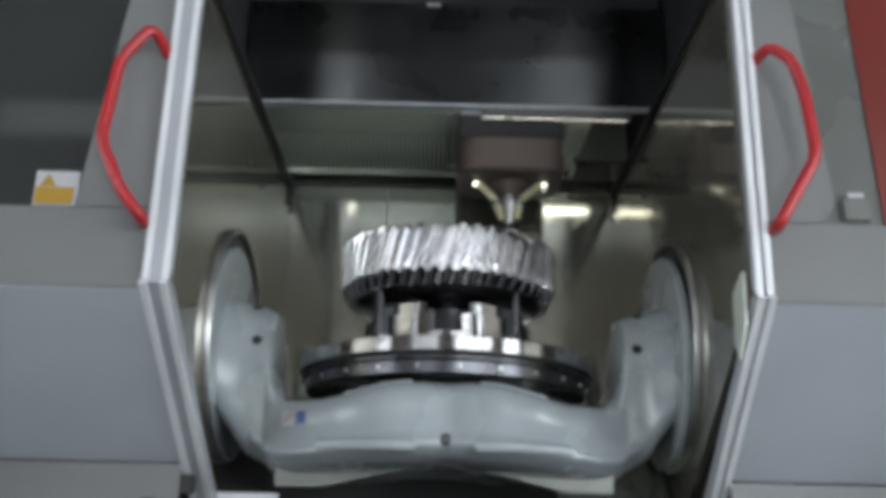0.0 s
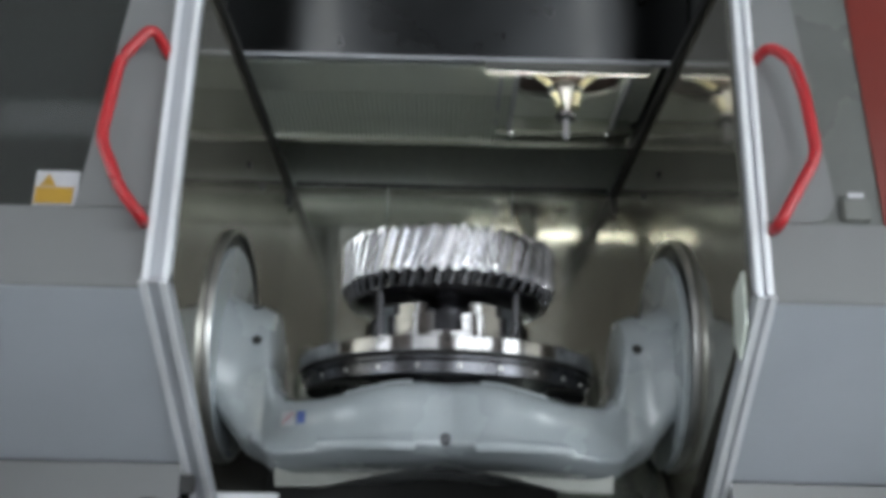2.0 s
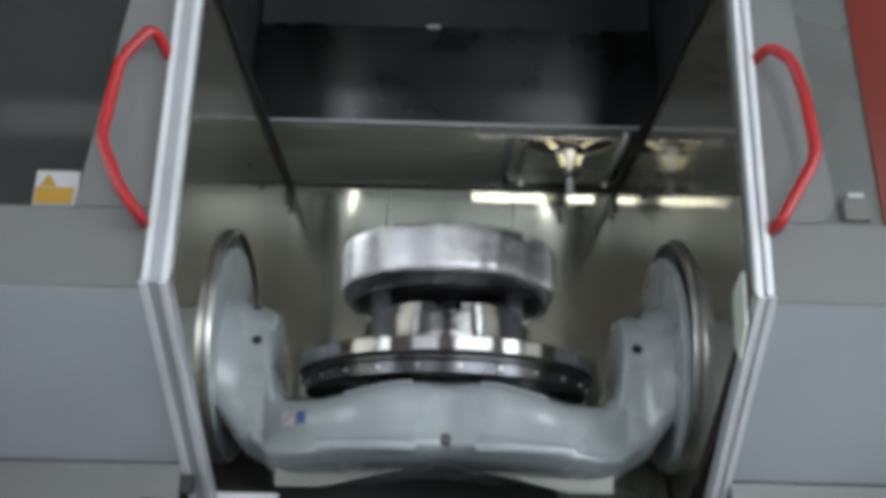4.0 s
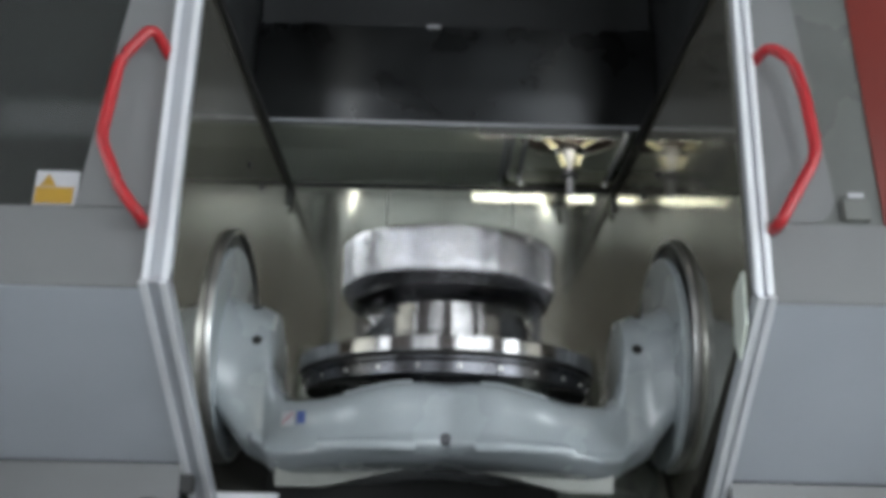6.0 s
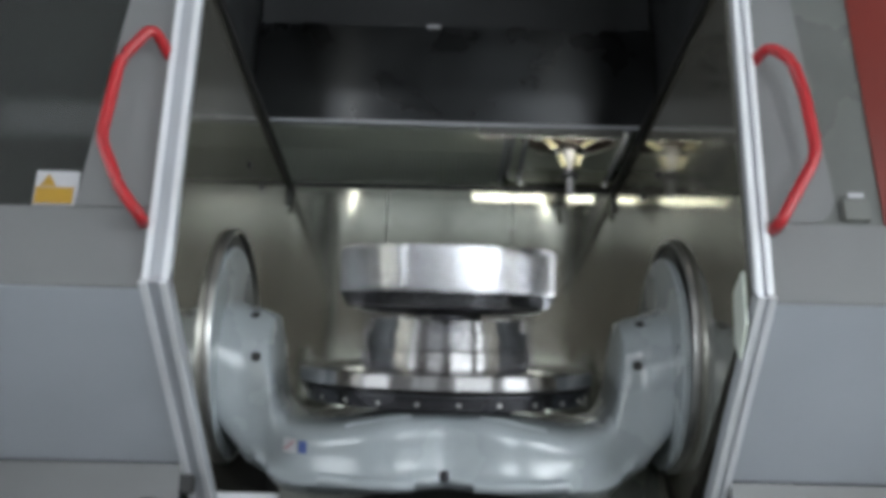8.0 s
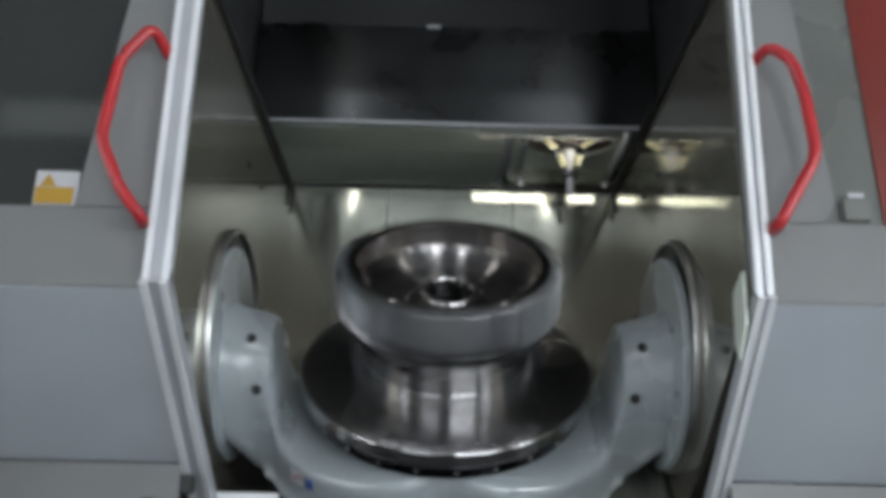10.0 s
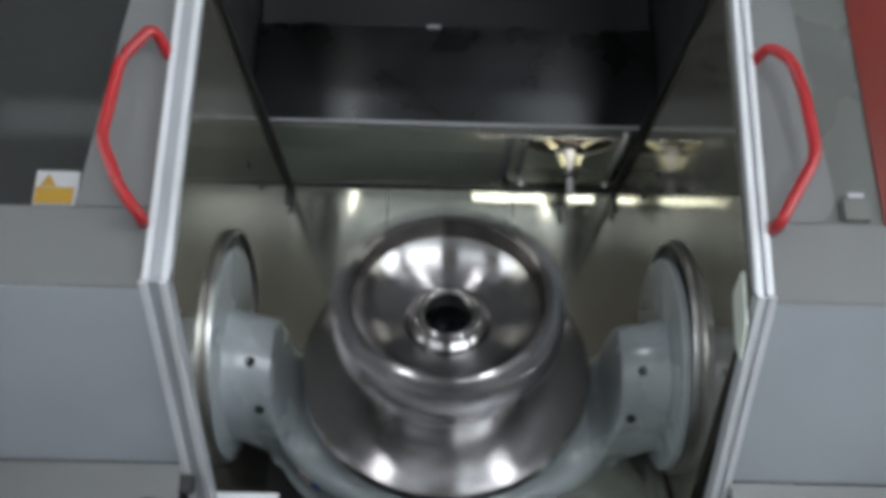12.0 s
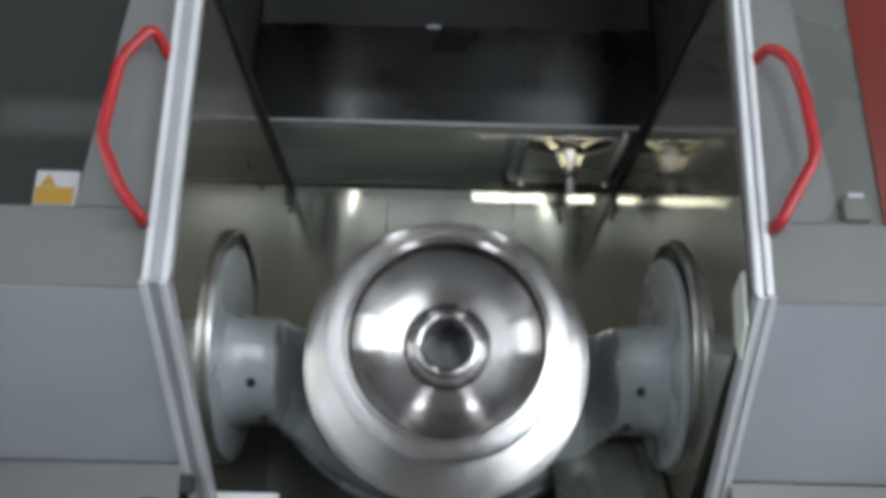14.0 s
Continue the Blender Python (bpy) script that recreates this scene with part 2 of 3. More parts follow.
for side, name in ((-1, "rail_cheek_left"), (1, "rail_cheek_right")):
    x0, x1 = sorted((0.66 * side, 0.69 * side))
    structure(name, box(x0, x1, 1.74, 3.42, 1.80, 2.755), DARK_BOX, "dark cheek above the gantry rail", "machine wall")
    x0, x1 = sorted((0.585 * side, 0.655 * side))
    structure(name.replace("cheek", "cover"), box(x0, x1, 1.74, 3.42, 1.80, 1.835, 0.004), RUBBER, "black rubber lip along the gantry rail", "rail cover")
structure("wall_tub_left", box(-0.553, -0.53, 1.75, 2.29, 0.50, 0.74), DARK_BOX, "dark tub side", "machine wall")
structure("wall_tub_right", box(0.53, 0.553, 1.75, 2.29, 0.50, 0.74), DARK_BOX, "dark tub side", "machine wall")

for side, name in ((-1, "casing_left"), (1, "casing_right")):
    x0, x1 = sorted((1.302 * side, 1.33 * side))
    structure(name, box(x0, x1, 1.71, 3.66, 0.0, 2.85, 0.006), PANEL_GREY, "grey sheet side of the machine's outer casing", "machine casing")
structure("casing_back", box(-1.30, 1.30, 3.63, 3.66, 0.0, 2.85), PANEL_GREY, "grey sheet back of the machine's outer casing", "machine casing")
structure("casing_top", box(-1.30, 1.30, 1.71, 3.628, 2.82, 2.85), PANEL_GREY, "grey sheet top of the machine's outer casing", "machine casing")
structure("casing_header", box(-1.30, 1.30, 1.71, 1.748, 2.553, 2.818), PANEL_GREY, "grey panel above the doors", "machine casing")
structure("casing_base", box(-1.30, 1.30, 2.16, 3.628, 0.0, 0.245), DARK_BOX, "dark base frame of the machine", "machine casing")

PIVOT = Vector((-0.010, 2.349, 1.127))
LIFT = 0.032        # the table's zero above the swivel axis


# ---- trunnion seats on the side walls ----
def seat_ring(side):
    ob = thing("bearing_flange", (0.554 * side, PIVOT.y + 0.01, PIVOT.z + 0.022), "round steel bearing flange on the stainless side wall", "bearing flange", "flanges of the swivelling table")
    turn = Matrix.Rotation(radians(-90 * side), 4, "Y")
    bm = lathe([(0.279, 0.0), (0.279, 0.010), (0.281, 0.015), (0.288, 0.015), (0.291, 0.010), (0.291, 0.0)], 128)
    bm.transform(turn)
    part("rim", bm, RIM_STEEL, ob, "dull worn steel rim")
    bm = lathe([(0.0, 0.004), (0.278, 0.004), (0.278, 0.0)], 96)
    bm.transform(turn)
    part("seal", bm, RUBBER, ob, "black rubber seal")
    return ob


for side in (-1, 1):
    seat_ring(side)


# ---- the swivelling cradle ----
def cradle_section(x):
    """Top, bottom and half depth of the cradle at x metres from its middle."""
    keys = [(0.0, -0.130, -0.318, 0.324), (0.05, -0.130, -0.322, 0.334), (0.12, -0.138, -0.328, 0.346), (0.20, -0.156, -0.334, 0.326), (0.27, -0.170, -0.338, 0.292), (0.33, -0.172, -0.342, 0.255),
            (0.365, -0.162, -0.340, 0.225), (0.388, -0.130, -0.336, 0.203), (0.402, -0.070, -0.330, 0.190), (0.410, 0.020, -0.324, 0.182), (0.420, 0.064, -0.316, 0.176), (0.45, 0.078, -0.298, 0.168),
            (0.47, 0.082, -0.286, 0.166), (0.50, 0.090, -0.245, 0.172), (0.531, 0.105, -0.205, 0.180)]
    for a, b in zip(keys, keys[1:]):
        if x <= b[0]:
            k = (x - a[0]) / (b[0] - a[0])
            return [a[i] + (b[i] - a[i]) * k for i in (1, 2, 3)]
    return keys[-1][1:]


def cradle_power(x):
    """How square the cradle's section is: a box with soft corners in the middle, an ellipse at the arms."""
    return 5.0 - 2.7 * min(1.0, max(0.0, (abs(x) - 0.33) / 0.08))


def cradle():
    ob = thing("swivel_cradle", PIVOT + Vector((0, 0, LIFT)), "blue-grey cast trunnion cradle hung between the side walls", "swivel cradle")
    bm = bmesh.new()
    xs = [0.0, 0.025, 0.05, 0.085, 0.12, 0.16, 0.20, 0.235, 0.27, 0.30, 0.33, 0.348, 0.365, 0.377, 0.388, 0.395, 0.402, 0.410, 0.420, 0.435, 0.45, 0.47, 0.485, 0.50, 0.515, 0.531]
    xs = [-x for x in xs[:0:-1]] + xs
    n, rings = 96, []
    for x in xs:
        top, low, deep = cradle_section(abs(x))
        mid, half = (top + low) / 2, (top - low) / 2
        back = 0.27 - 0.175 * min(1.0, max(0.0, (abs(x) - 0.20) / 0.15))
        ring = []
        for k in range(n):
            a = 2 * math.pi * (k + 0.5) / n
            c, s = math.cos(a), math.sin(a)
            e = 2 / (cradle_power(x) if s > 0 else 5.0)
            y, z = (back if c > 0 else deep) * math.copysign(abs(c) ** e, c), mid + half * math.copysign(abs(s) ** e, s)
            if c < 0 and abs(x) < 0.44:   # a rounded bead along the front's lower edge
                y -= 0.024 * math.exp(-((z - low - 0.040) / 0.015) ** 2) * min(1.0, abs(x) / 0.06)
                y += 0.016 * math.exp(-(x / 0.055) ** 2) * min(1.0, max(0.0, (z - low - 0.03) / 0.05))
            ring.append(bm.verts.new((x, y, z)))
        rings.append(ring)
    for a, b in zip(rings, rings[1:]):
        for k in range(n):
            bm.faces.new((a[k], a[(k + 1) % n], b[(k + 1) % n], b[k]))
    bm.faces.new(rings[0])
    bm.faces.new(rings[-1][::-1])
    part("casting", bm, CAST_GREY, ob)
    def skin(x, z):
        top, low, deep = cradle_section(abs(x))
        v = (z - (top + low) / 2) / ((top - low) / 2)
        p = cradle_power(x) if v > 0 else 5.0
        return -deep * (1 - abs(v) ** p) ** (1 / p)

    for side in (-1, 1):
        bm = lathe([(0.0, 0.0), (0.260, 0.0), (0.264, 0.004), (0.264, 0.016), (0.260, 0.020), (0.0, 0.020)], 128)
        bm.transform(Matrix.Translation((0.549 * side, 0, -LIFT)) @ Matrix.Rotation(radians(-90 * side), 4, "Y"))
        part("swivel_disc", bm, CAST_GREY, ob)
        for x, z, lean in ((0.466, 0.062, 28), (0.446, -0.034, 66)):
            bm = lathe([(0.0, 0.0), (0.012, 0.0), (0.012, 0.003), (0.008, 0.003), (0.008, 0.001), (0.0, 0.001)], 20)
            bm.transform(Matrix.Translation((x * side, skin(x, z), z)) @ Matrix.Rotation(radians(lean), 4, "X"))
            part("socket_screw", bm, RUBBER, ob, "dark recessed socket screw")
    for side in (-1, 1):
        line = []
        for k in range(9):
            x = 0.075 + 0.145 * k / 8
            z = cradle_section(x)[0] - 0.014
            line.append((x * side, skin(x, z), z))
        part("ridge", tube(line, 0.0045, 10), CAST_GREY, ob)
        line = []
        for k in range(11):
            x = 0.065 + 0.205 * k / 10
            line.append((x * side, skin(x, -0.288) - 0.012, -0.288))
        part("bead", tube(line, 0.014, 14), CAST_GREY, ob)
    # sheet pan below the casting, with a high arch in the middle
    outline = [(-0.378, -0.260), (0.378, -0.260)]
    low = []
    for i in range(33):
        x = 0.375 - 0.75 * i / 32
        low.append((x, -0.312 - 0.054 * min(1.0, (abs(x) / 0.27) ** 1.3)))
    part("pan", slab(outline + low, "y", -0.190, -0.160), PAN_SHEET, ob, "dull sheet pan with an arched lower edge", smooth=False)
    def label_on(name, x0, x1, z0, z1, mat, text):
        bm = bmesh.new()
        vs = [bm.verts.new((x, skin(x, z) + d, z)) for d in (0.002, -0.0025) for x, z in ((x0, z0), (x1, z0), (x1, z1), (x0, z1))]
        for q in ((0, 1, 2, 3), (4, 5, 6, 7), (0, 1, 5, 4), (1, 2, 6, 5), (2, 3, 7, 6), (3, 0, 4, 7)):
            bm.faces.new([vs[k] for k in q])
        part(name, bm, mat, ob, text, smooth=False)
    label_on("sticker", -0.364, -0.332, -0.241, -0.209, WHITE, "small white warning sticker")
    label_on("sticker", -0.325, -0.306, -0.238, -0.212, BLUE_LABEL, "small blue round sticker")
    for k in range(4):
        label_on("sticker_mark", -0.361 + 0.007 * k, -0.357 + 0.007 * k, -0.236 + 0.006 * k, -0.230 + 0.006 * k, RED, "")
    bm = lathe([(0.0, 0.004), (0.008, 0.004), (0.013, 0.0), (0.013, -0.006), (0.0, -0.006)], 20)
    bm.transform(Matrix.Translation((0, skin(0, -0.272), -0.272)) @ Matrix.Rotation(radians(90), 4, "X"))
    part("plug", bm, DARK_STEEL, ob, "dark screw plug")
    return ob


CRADLE = cradle()


def bearing_ring(parent):
    """The fixed ring under the turning plate, with bright screw heads."""
    ob = part("bearing_ring", lathe([(0.0, -0.0945), (0.352, -0.0945), (0.356, -0.098), (0.356, -0.104), (0.346, -0.108), (0.344, -0.132), (0.0, -0.132)], 128), DARK_STEEL, parent, "dark oiled bearing ring under the table")
    for k in range(24):
        a = 2 * math.pi * (k + 0.3) / 24
        bm = lathe([(0.0, 0.003), (0.004, 0.003), (0.0055, 0.001), (0.0055, -0.004), (0.0, -0.004)], 14)
        bm.transform(Matrix.Rotation(a, 4, "Z") @ Matrix.Translation((0.345, 0, -0.119)) @ Matrix.Rotation(radians(90), 4, "Y"))
        part("screw_head", bm, RIM_STEEL, ob)
    return ob


bearing_ring(CRADLE)


# ---- rotary table, fixture and gear ----
def rotary_table(parent):
    ob = new("rotary_table")
    ob.parent = parent
    tagged(ob, "round turned steel table with bolt holes round its rim")
    part("plate", lathe([(0.0, -0.050), (0.338, -0.050), (0.344, -0.051), (0.360, -0.054), (0.363, -0.057), (0.363, -0.086), (0.359, -0.089), (0.0, -0.089)], 160), MACHINED, ob)
    part("groove_ring", lathe([(0.0, -0.0895), (0.346, -0.0895), (0.346, -0.094), (0.0, -0.094)], 96), RUBBER, ob, "black seal under the plate")
    for k in range(16):   # socket screws along the upper edge of the plate
        a = 2 * math.pi * k / 16 - math.pi / 2
        bm = lathe([(0.0, 0.001), (0.0085, 0.001), (0.0095, -0.001), (0.0095, -0.006), (0.0, -0.006)], 16)
        bm.transform(Matrix.Rotation(a, 4, "Z") @ Matrix.Translation((0.3615, 0, -0.0600)) @ Matrix.Rotation(radians(80), 4, "Y"))
        part("socket_screw", bm, RUBBER, ob)
    return ob


TABLE = rotary_table(CRADLE)


def sector(r0, r1, a0, a1, z0, z1, bm=None, n=10):
    """A curved block: a piece of a ring between two radii, two angles in degrees and two heights."""
    bm = bm or bmesh.new()
    arc = [radians(a0 + (a1 - a0) * k / n) for k in range(n + 1)]
    line = [(r1 * math.cos(a), r1 * math.sin(a)) for a in arc] + [(r0 * math.cos(a), r0 * math.sin(a)) for a in reversed(arc)]
    return slab(line, "z", z0, z1, bm)


def fixture():
    ob = thing("clamping_fixture", PIVOT, "turned steel clamping chuck with four jaws on the table", "chuck")
    part("base_disc", lathe([(0.0, -0.008), (0.205, -0.008), (0.208, -0.011), (0.208, -0.0495), (0.0, -0.0495)], 128), MACHINED, ob)
    part("column", lathe([(0.0, -0.002), (0.0575, -0.002), (0.0575, 0.111), (0.085, 0.111), (0.085, 0.060), (0.125, 0.052), (0.132, -0.0075), (0.0, -0.0075)], 64), DARK_STEEL, ob, "dark hollow centre column")
    for k in range(4):
        turn = Matrix.Rotation(radians(45 + 90 * k), 4, "Z")
        bm = sector(0.105, 0.206, -36, 36, -0.0075, 0.034)
        sector(0.105, 0.196, -30, 30, 0.0335, 0.062, bm)
        bm.transform(turn)
        part("jaw", bm, MACHINED, ob)
        bm = lathe([(0.0, 0.074), (0.009, 0.074), (0.013, 0.071), (0.013, 0.0605), (0.0, 0.0605)], 20)
        bm.transform(turn @ Matrix.Translation((0.15, 0.033, 0)))
        part("jaw_screw", bm, CHROME, ob)
        for ang in (45,):
            base = Matrix.Rotation(radians(ang + 90 * k), 4, "Z") @ Matrix.Translation((0.228, 0, 0))
            bm = lathe([(0.0, 0.096), (0.0105, 0.096), (0.0105, -0.036), (0.017, -0.036), (0.020, -0.0495), (0.0, -0.0495)], 18)
            bm.transform(base)
            part("stud", bm, DARK_STEEL, ob, "dark clamping stud")
    for k in range(12):   # bright locating pins and lugs between the jaws
        a = radians(30 * k + 8)
        bm = box(0.195, 0.2125, -0.013, 0.013, -0.047, -0.012, 0.003)
        bm.transform(Matrix.Rotation(a, 4, "Z"))
        part("lug", bm, MACHINED, ob, smooth=False)
    return ob


FIXTURE = fixture()


def gear():
    ob = thing("helical_gear", PIVOT, "large bright helical gear wheel clamped on the chuck", "gear")
    teeth, tip, root = 48, 0.272, 0.240
    z0, z1, levels = 0.126, 0.234, 10
    foot, foot_tip = 0.092, 0.250   # the bevelled lower end of the teeth
    bm = bmesh.new()
    shape = [(-0.46, root), (-0.33, root + 0.001), (-0.17, tip - 0.005), (-0.10, tip), (0.10, tip), (0.17, tip - 0.005), (0.33, root + 0.001), (0.46, root)]
    rings = []
    lift = [foot, z0, z0 + 0.003] + [z0 + 0.003 + (z1 - z0 - 0.006) * k / levels for k in range(1, levels)] + [z1 - 0.003, z1]
    for z in lift:
        twist = math.tan(radians(17)) * (z - z0) / tip
        edge = {foot: tip - foot_tip, z0: 0.002, z1: 0.003}.get(z, 0.0)
        ring = []
        for t in range(teeth):
            for u, r in shape:
                a = (t + u) * 2 * math.pi / teeth + twist
                r = min(r, tip - edge)
                ring.append(bm.verts.new((r * math.cos(a), r * math.sin(a), z)))
        rings.append(ring)
    n = len(rings[0])
    for a, b in zip(rings, rings[1:]):
        for k in range(n):
            bm.faces.new((a[k], a[(k + 1) % n], b[(k + 1) % n], b[k]))
    for ring, z, inner in ((rings[0], foot, 0.236), (rings[-1], z1, 0.2385)):
        turn = math.tan(radians(17)) * (z - z0) / tip - 0.46 * 2 * math.pi / teeth
        hole = [bm.verts.new((inner * math.cos(2 * math.pi * k / n + turn), inner * math.sin(2 * math.pi * k / n + turn), z)) for k in range(n)]
        for k in range(n):
            bm.faces.new((ring[k], ring[(k + 1) % n], hole[(k + 1) % n], hole[k]))
    rim = part("toothed_rim", bm, GEAR_STEEL, ob)
    rim.data.materials.append(TOOTH_END)   # a darker steel paints the shade on the bevelled tooth ends
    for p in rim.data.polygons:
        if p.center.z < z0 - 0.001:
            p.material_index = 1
    # dark steel here paints the shade below the wheel
    part("underside", lathe([(0.2358, 0.0922), (0.228, 0.084), (0.20, 0.078), (0.105, 0.076), (0.105, 0.100)], 128), DARK_STEEL, ob, "underside of the gear, its shade put into a darker steel")
    part("web", lathe([(0.100, 0.126), (0.104, 0.129), (0.140, 0.134), (0.160, 0.140), (0.180, 0.149), (0.196, 0.159), (0.209, 0.170), (0.218, 0.180)], 160), MACHINED, ob)
    # the wall's dark colour stands in for the dark hall it would mirror
    part("inner_wall", lathe([(0.2182, 0.180), (0.2205, 0.184), (0.2225, 0.230), (0.2240, 0.2345)], 128), RIM_FACE, ob, "inner wall of the rim, a dark reflection put into its colour")
    part("rim_face", lathe([(0.2242, 0.2348), (0.2370, 0.2340), (0.2383, 0.2335)], 128), MACHINED, ob, "turned face of the rim")
    part("hub", lathe([(0.057, 0.112), (0.057, 0.158), (0.061, 0.163), (0.067, 0.1645), (0.075, 0.163), (0.079, 0.158), (0.080, 0.150), (0.088, 0.147), (0.095, 0.142), (0.098, 0.125)], 96), MACHINED, ob)
    return ob


GEAR = gear()

# ---- gantry above the table; its own zero is the lower edge of the front cover ----
EDGE = 1.975


def gantry():
    ob = thing("gantry", (0, 2.766, EDGE), "travelling gantry with a dark brushed steel front cover", "gantry")
    part("front_cover", box(-0.65, 0.65, 0.0, 0.012, 0.0, 0.350, 0.002), STEEL_COVER, ob, smooth=False)
    part("edge_strip", box(-0.65, 0.65, -0.006, 0.014, -0.012, -0.0005, 0.002), PROFILE, ob, "thin bright strip along the cover's lower edge", smooth=False)
    part("upper_housing", box(-0.65, 0.65, 0.02, 0.40, 0.352, 0.70, 0.004), DARK_BOX, ob, "dark upper housing", smooth=False)
    part("name_plate", box(-0.095, -0.050, -0.003, -0.0005, 0.340, 0.352), WHITE, ob, "small pale plate")
    # pleated bellows below: a flat front apron and two pleated bands behind it
    part("apron", box(-0.64, 0.175, 0.030, 0.205, -0.012, -0.004, 0.002), BELLOWS, ob, "dark flat apron before the bellows", smooth=False)
    for y0, y1, z0, z1, fold in ((0.207, 0.335, -0.004, -0.020, 0.010), (0.345, 0.460, -0.010, -0.026, 0.010)):
        bm = bmesh.new()
        n, rows = 108, []
        for up in (0.0, 0.004):
            for y, z in ((y0, z0), (y1, z1)):
                rows.append([bm.verts.new((-0.64 + 0.815 * k / n, y, z + up + fold * (k % 2) - fold)) for k in range(n + 1)])
        for i, j in ((0, 1), (1, 3), (3, 2), (2, 0)):
            for k in range(n):
                bm.faces.new((rows[i][k], rows[i][k + 1], rows[j][k + 1], rows[j][k]))
        for k in (0, n):
            bm.faces.new([rows[i][k] for i in (0, 1, 3, 2)])
        part("bellows", bm, BELLOWS, ob, "pleated grey bellows", smooth=False)
    part("bellows_frame", box(0.168, 0.182, 0.03, 0.46, -0.030, -0.002, 0.002), PROFILE, ob, "pale frame at the end of the bellows", smooth=False)
    part("lamp_housing", box(0.08, 0.54, -0.004, 0.016, -0.037, -0.0125, 0.001), DULL_SHEET, ob, "slim lamp housing under the cover's edge", smooth=False)
    part("lamp_strip", box(0.085, 0.535, 0.0165, 0.0185, -0.0355, -0.0275), LIGHT_STRIP, ob, "lit lamp strip facing the back sheet")
    for z in (-0.0395, -0.0262):
        part("lamp_lip", box(0.08, 0.54, 0.0162, 0.0215, z, z + 0.0022), DULL_SHEET, ob, smooth=False)
    part("rear_rail", box(-0.64, 0.64, 0.462, 0.49, -0.05, 0.02, 0.003), STEEL_BACK, ob, smooth=False)
    return ob


GANTRY = gantry()


def carriage(parent):
    ob = new("spindle_carriage")
    ob.parent = parent
    tagged(ob, "flat steel carriage plate round the spindle opening")
    bm = bmesh.new()
    n, rows = 48, []
    for z in (0.020, 0.034):
        inner, outer = [], []
        for k in range(n):
            a = 2 * math.pi * k / n
            c, q = math.cos(a), math.sin(a)
            inner.append(bm.verts.new((0.169 * c, 0.15 + 0.1365 * q, z)))
            f = 1 / max(abs(c) / (0.265 if c > 0 else 0.20), abs(q) / (0.30 if q > 0 else 0.1375))
            outer.append(bm.verts.new((f * c, 0.15 + f * q, z)))
        rows.append((inner, outer))
    (a0, b0), (a1, b1) = rows
    for k in range(n):
        j = (k + 1) % n
        bm.faces.new((a0[k], a0[j], b0[j], b0[k]))
        bm.faces.new((a1[k], b1[k], b1[j], a1[j]))
        bm.faces.new((a0[k], a1[k], a1[j], a0[j]))
        bm.faces.new((b0[k], b0[j], b1[j], b1[k]))
    part("plate", bm, UPPER_BACK, ob, smooth=False)
    for x in (-0.196, -0.150, 0.175):
        part("flange", box(x, x + 0.010, 0.03, 0.40, -0.022, 0.0195, 0.002), PROFILE, ob, "upright pale flange", smooth=False)
    part("rear_bar", box(-0.19, 0.24, 0.405, 0.440, -0.030, 0.0195, 0.004), STEEL_BACK, ob, smooth=False)
    for x in (-0.140, 0.045, 0.165):
        bm = lathe([(0.0, -0.010), (0.011, -0.008), (0.013, 0.0), (0.0, 0.0)], 18)
        bm.transform(Matrix.Translation((x, 0.418, -0.0305)))
        part("cap_screw", bm, CHROME, ob, "bright cap screw")
    return ob


CARRIAGE = carriage(GANTRY)


